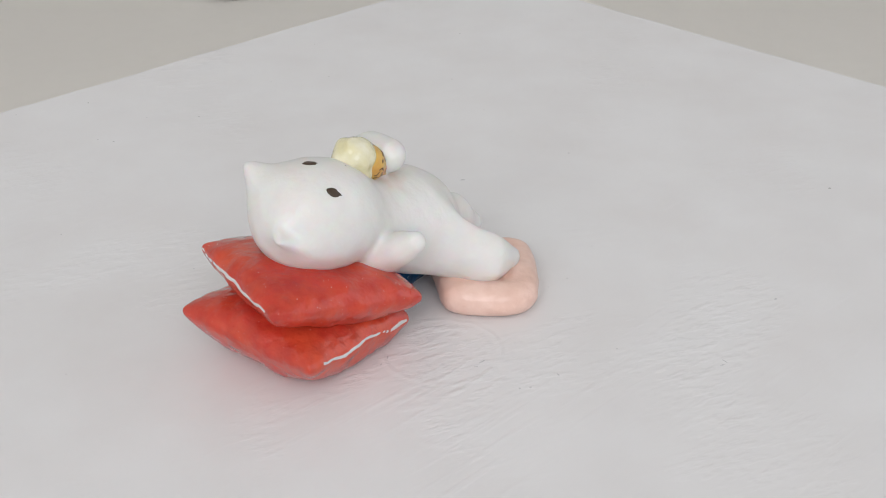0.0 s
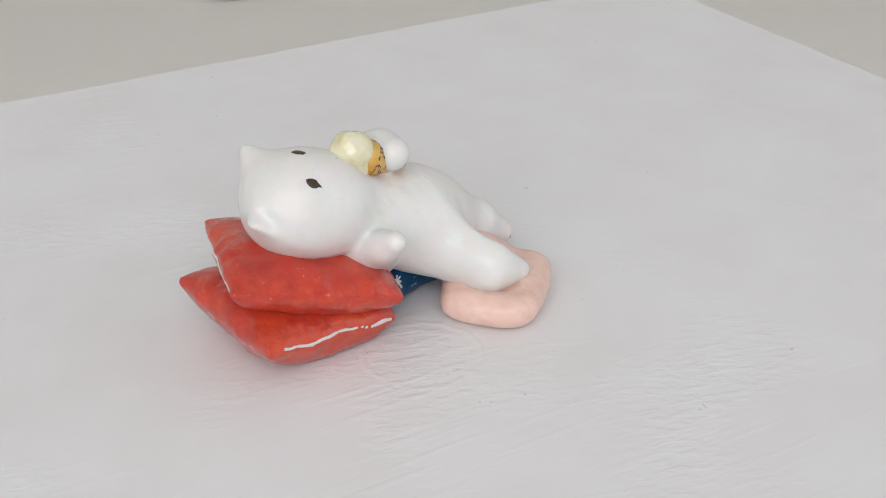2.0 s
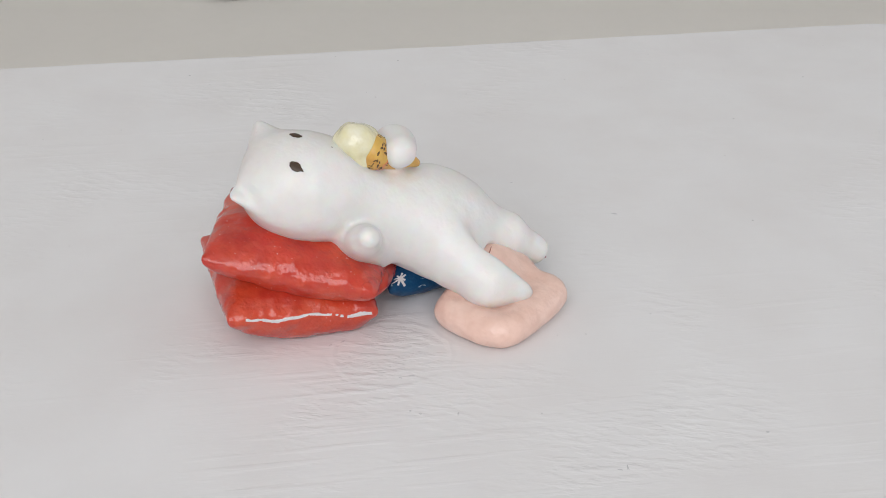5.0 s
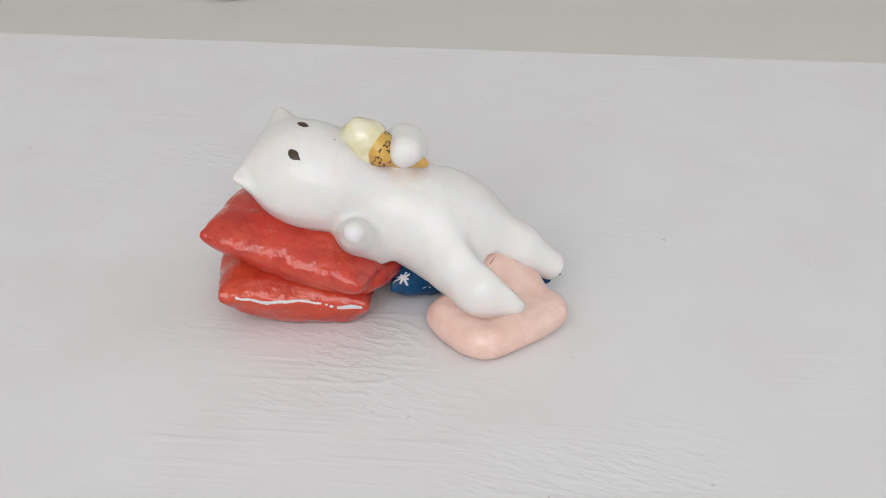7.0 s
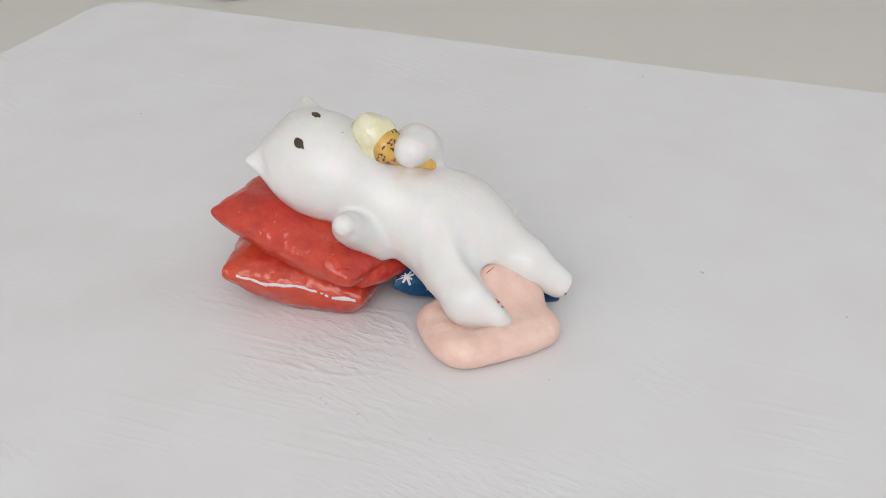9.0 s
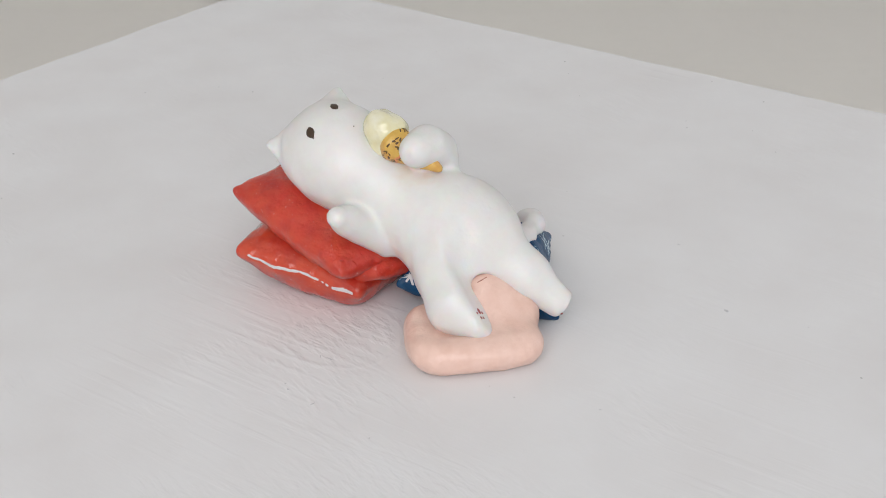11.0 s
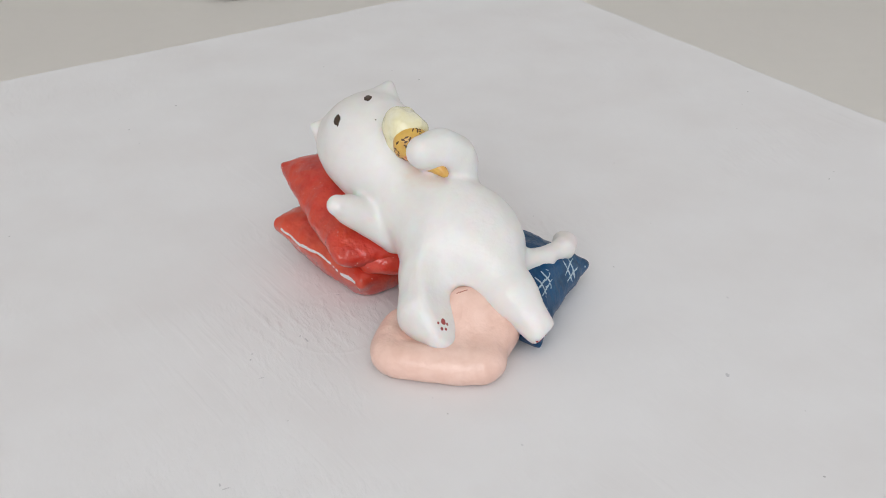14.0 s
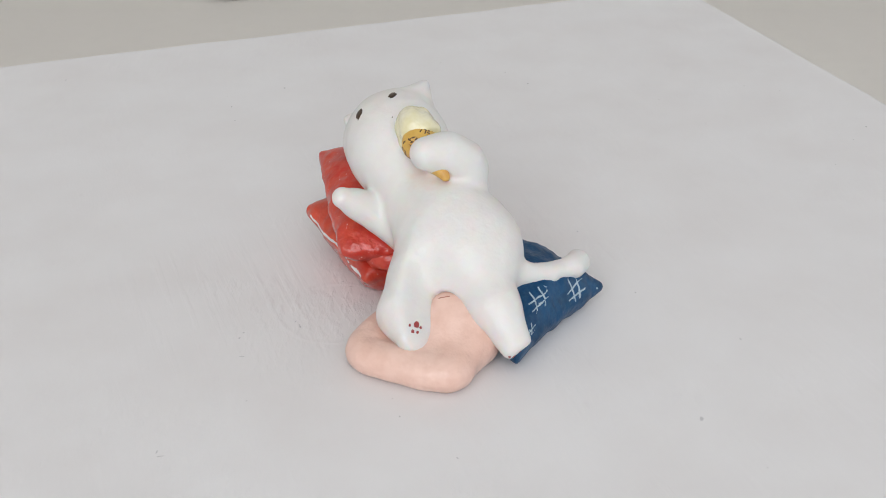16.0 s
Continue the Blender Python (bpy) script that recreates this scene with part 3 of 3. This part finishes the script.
    parts = [(pad, 0), (capsule((16, 11, 6.5), (13.2, 18.4, 10.8), 5.0, 5.4), 7), (capsule((14.0, 20.5, 10.6), (17.6, 28.6, 7.4), 6.2, 5.6), 7), (capsule((14.5, 19.5, 8.5), (24, 19, 3.4), 6.0, 5.0), 10), (half_space((0, 0, 0.15), (0, 0, -1)), -0.6)]
    base = (24, 14, 0)
    ob = thing("pink_cushion", base, "pale pink smooth clay cushion under the cat's legs", "cushion")
    verts, faces = skin(kneaded(blend(parts), 0.22), (-4, -14, -1), (46, 42, 24), 0.8)
    verts[:, 2] = np.maximum(verts[:, 2], 0.1)
    mesh_object("cushion_body", shifted(verts, base), faces, [PINK_CLAY], ob)
    tree = BVHTree.FromPolygons([tuple(v) for v in verts], [tuple(int(i) for i in f) for f in faces])
    # The shade in the crease below the body, painted as a dark stroke.
    v, f = painted_stroke(tree, (16.7, 18.0, 18.8), (-0.39, 0.92, 0.1), (0.4, 0.2, 1), [(-1.6, -0.6), (0.1, 0.3), (1.6, 0.1)], 0.8, lift=0.14, seed=61)
    mesh_object("crease", shifted(v, base), f, [CREASE_SHADE], ob, "small crease under the body, its shade painted reddish-brown")


# ---- the cat ----
def flattened(field, at, normal, k):
    """The shape made k times thinner along normal."""
    at, nrm = np.array(at, float), np.array(normal, float)
    nrm /= np.linalg.norm(nrm)
    return lambda p: field(p + ((p - at) @ nrm)[..., None] * nrm * (k - 1))


FAR_LEG = blend([(capsule((4, 23, 22), (13, 32, 16.5), 10.0, 7.0), 0), (capsule((12.5, 32, 16.5), (18.9, 40.2, 9.8), 6.8, 4.7), 3), (half_space((22.1, 41.5, 8.3), (0.21, 0.77, -0.60)), -0.9)])
NEAR_LEG = blend([(capsule((5.5, 14, 22), (13.4, 10.0, 18.6), 11.6, 9.2), 0), (capsule((13.4, 10.0, 18.6), (22.4, 9.2, 14.2), 9.2, 7.8), 6), (capsule((22.6, 9.6, 14.2), (29.2, 13.8, 11.6), 8.2, 4.8), 4), (half_space((28.8, 14.4, 14.8), (0.14, 0.77, 0.62)), -1.5)])
EAR_L = pointed((-34.4, -17.2, 47.4), (-43.4, -14.2, 56.0), 9.7, 1.9)
EAR_R = flattened(pointed((-28.8, -21.5, 42.8), (-33.8, -36.0, 45.0), 11.8, 2.0), (-33.0, -33.0, 44.8), (0.50, -0.02, 0.86), 1.35)
ARM_R = blend([(capsule((-14.0, -11.5, 24.2), (1.3, -21.3, 35.6), 5.2, 3.2), 0), (capsule((-8.0, -6.0, 22.6), (-2.4, -17.2, 31.8), 6.0, 3.6), 5)])
ARM_L = blend([(capsule((-13.5, 10.6, 36), (-15.6, 11.0, 43.0), 8.4, 6.6), 0), (capsule((-15.6, 11.0, 43.0), (-14.2, 10.4, 46.8), 6.2, 5.6), 3), (capsule((-14.2, 10.4, 46.8), (-10.6, 7.4, 50.0), 5.6, 5.5), 4), (capsule((-10.6, 7.4, 50.0), (-5.6, 3.2, 51.2), 5.4, 5.0), 4)])
TAIL = kneaded(blend([(capsule((-1, 28, 18), (-12.5, 39.0, 15.6), 4.6, 3.2), 0), (capsule((-12.5, 39.0, 15.6), (-20.5, 44.2, 15.0), 3.2, 3.2), 1.5), (capsule((-20.5, 44.2, 15.0), (-25.0, 44.4, 14.4), 3.2, 3.0), 2), (capsule((-25.0, 44.4, 14.4), (-28.6, 42.8, 13.4), 3.0, 2.6), 3)]), 0.15)
CAT = kneaded(blend([
    (ball((-29, -18, 43), 15.3), 0),
    (ball((-21.5, -11.5, 40), 14.2), 9),
    (EAR_L, 2.2),
    (EAR_R, 3.5),
    (capsule((-32.6, -35.6, 48.4), (-26.0, -36.2, 43.4), 2.0, 1.7), -2.2),
    (ball((-10, 2.5, 30.5), 13.0), 11),
    (ball((-8, 9.5, 28.0), 12.4), 6),
    (ball((-2, 13.5, 25.6), 15.0), 9),
    (ball((-4.5, 20.0, 24.0), 12.6), 8),
    (NEAR_LEG, 10),
    (FAR_LEG, 8),
    (ARM_R, 2.5),
    (ARM_L, 2),
    (TAIL, 3),
    (ball((14.8, 18.6, 14.4), 4.2), -3),
]), 0.16)


def cat():
    base = (0, 5, 0)
    ob = thing("cat_figurine", base, "glossy white clay cat lying belly-up on cushions", "figurine")
    verts, quads = skin(CAT, (-50, -45, 3), (40, 52, 68), 0.8)
    verts, faces, slots = list(verts), [tuple(q) for q in quads], [0] * len(quads)

    def add(patch, slot):
        v, f = patch
        o = len(verts)
        verts.extend(v)
        faces.extend(tuple(i + o for i in k) for k in f)
        slots.extend([slot] * len(f))
    add(dab(CAT, (-26.8, -17.3, 58.3), (1, 0.1, 0), 2.1, 1.25, seed=1, point=0.2), 1)
    add(dab(CAT, (-20.5, -25.2, 53.1), (1, 0.1, -0.3), 2.15, 1.35, seed=2, point=0.3), 1)
    add(dab(CAT, (-18.5, -13.2, 52.9), (1, 0, 0), 0.32, 0.25, 0.05, seed=3, spokes=8, rings=2), 1)
    for k, (a, b, r) in enumerate(((-1.0, 0.4, 1.25), (1.3, 1.4, 0.55), (1.6, -0.5, 0.75), (0.3, -1.5, 0.6), (-1.7, -1.0, 0.6))):
        add(dab(CAT, (28.8 + 0.98 * a - 0.11 * b, 14.4 - 0.18 * a - 0.61 * b, 14.8 + 0.78 * b), (1, 0, 0), r, r * 0.85, 0.12, seed=20 + k, spokes=12, rings=2), 2)
    for k, (y, z, r) in enumerate(((0.4, -1.6, 1.0), (-1.6, -0.6, 0.6), (1.8, 0.2, 0.6))):
        add(dab(CAT, (22.2 - y * 0.7, 41.5 + y * 0.7, 8.6 + z), (0, 0, 1), r, r * 0.8, 0.12, seed=30 + k, spokes=12, rings=2), 2)
    me = mesh_object("cat_figurine_body", shifted(verts, base), faces, [WHITE_CLAY, BROWN_PAINT, PAD_PAINT], None, slots=slots).data
    return ob, me


def cat_thing():
    """One plain mesh, with the paint as patches of it."""
    base = (0, 5, 0)
    empty, me = cat()
    name = empty.name
    label = empty["label"]
    body = [o for o in bpy.data.objects if o.data == me][0]
    MOVERS.pop()
    bpy.data.objects.remove(empty)
    body.name = name
    m = pose(*(k * MM for k in base))
    body.matrix_world = m
    MOVERS.append((body, m))
    tagged(body, label, "figurine")


# ---- the ice cream ----
def ice_cream():
    base = (-10, 2, 44)
    ob = thing("ice_cream_cone", base, "pale yellow ice cream scoop in a golden wafer cone", "ice cream")
    way = np.array((7.6, 11.6, -8.4))
    way /= np.linalg.norm(way)
    rim = np.array((-12.6, -3.1, 52.4))
    scoop = kneaded(blend([(ball(rim - way * 2.0 + np.array((-1.2, 0, 0.1)), 5.7), 0), (ball(rim - way * 0.8 + np.array((-1.6, 1.8, 1.6)), 4.8), 2), (ball(rim - way * 3.6 + np.array((-2.8, 0.2, 1.0)), 4.0), 4), (ball(rim - way * 0.4 + np.array((-1.2, -2.0, -2.6)), 4.2), 2), (half_space(rim + way * 2.2, way), -1.0)]), 0.7)
    v, f = skin(scoop, (-28, -20, 42), (0, 8, 68), 0.6)
    mesh_object("scoop", shifted(v, base), f, [CREAM], ob)
    cone = kneaded(capsule(rim + way * 2.2, (-4.4, 9.8, 45.3), 5.5, 1.4), 0.4)
    v, f = skin(cone, (-24, -14, 38), (4, 18, 62), 0.6)
    mesh_object("wafer_cone", shifted(v, base), f, [WAFER], ob)
    cone_tree = BVHTree.FromPolygons([tuple(q) for q in v], [tuple(int(i) for i in q) for q in f])
    rng = random.Random(5)
    side = np.cross(way, (0, 0, 1.0))
    side /= np.linalg.norm(side)
    up = np.cross(side, way)
    for k in range(9):
        w = -math.pi + k * 0.7
        at = rim + way * 5.9 + (side * math.cos(w) + up * math.sin(w)) * 5
        v, f = painted_stroke(cone_tree, at, -side * math.sin(w) + up * math.cos(w), way, [(-1.7, 0.3), (0, -0.4), (1.7, 0.3)], 0.75, seed=130 + k)
        mesh_object("painted_rim", shifted(v, base), f, [ORANGE_PAINT], ob, "orange brush stroke round the cone")
    for k in range(84):
        d, w = rng.uniform(1.2, 6.5), rng.uniform(-math.pi, math.pi)
        at = rim + way * d + (side * math.cos(w) + up * math.sin(w)) * 5
        along = way * rng.uniform(-1, 1) + side * rng.uniform(-1, 1) + up * rng.uniform(-1, 1)
        v, f = dab(cone, at, along, rng.uniform(0.6, 1.2), rng.uniform(0.24, 0.42), 0.06, 0.3, 2, 9, k)
        mesh_object("painted_fleck", shifted(v, base), f, [FLECK_PAINT], ob, "dark brown painted fleck")


room()
cloth_bundle()
turning_board()
scuffs()
cushions()
cat_thing()
ice_cream()


def turned(t):
    """Clockwise turn of the board, in degrees, after t seconds."""
    return 7.2600 * t + 0.007797 * t * t - 0.000795 * t ** 3


def motions():
    for ob, home in MOVERS:
        rows = []
        for k in range(33):
            t = k * 0.5
            rows.append((t, Matrix.Rotation(-radians(turned(t)), 4, "Z") @ home))
        walk(ob, rows)


motions()
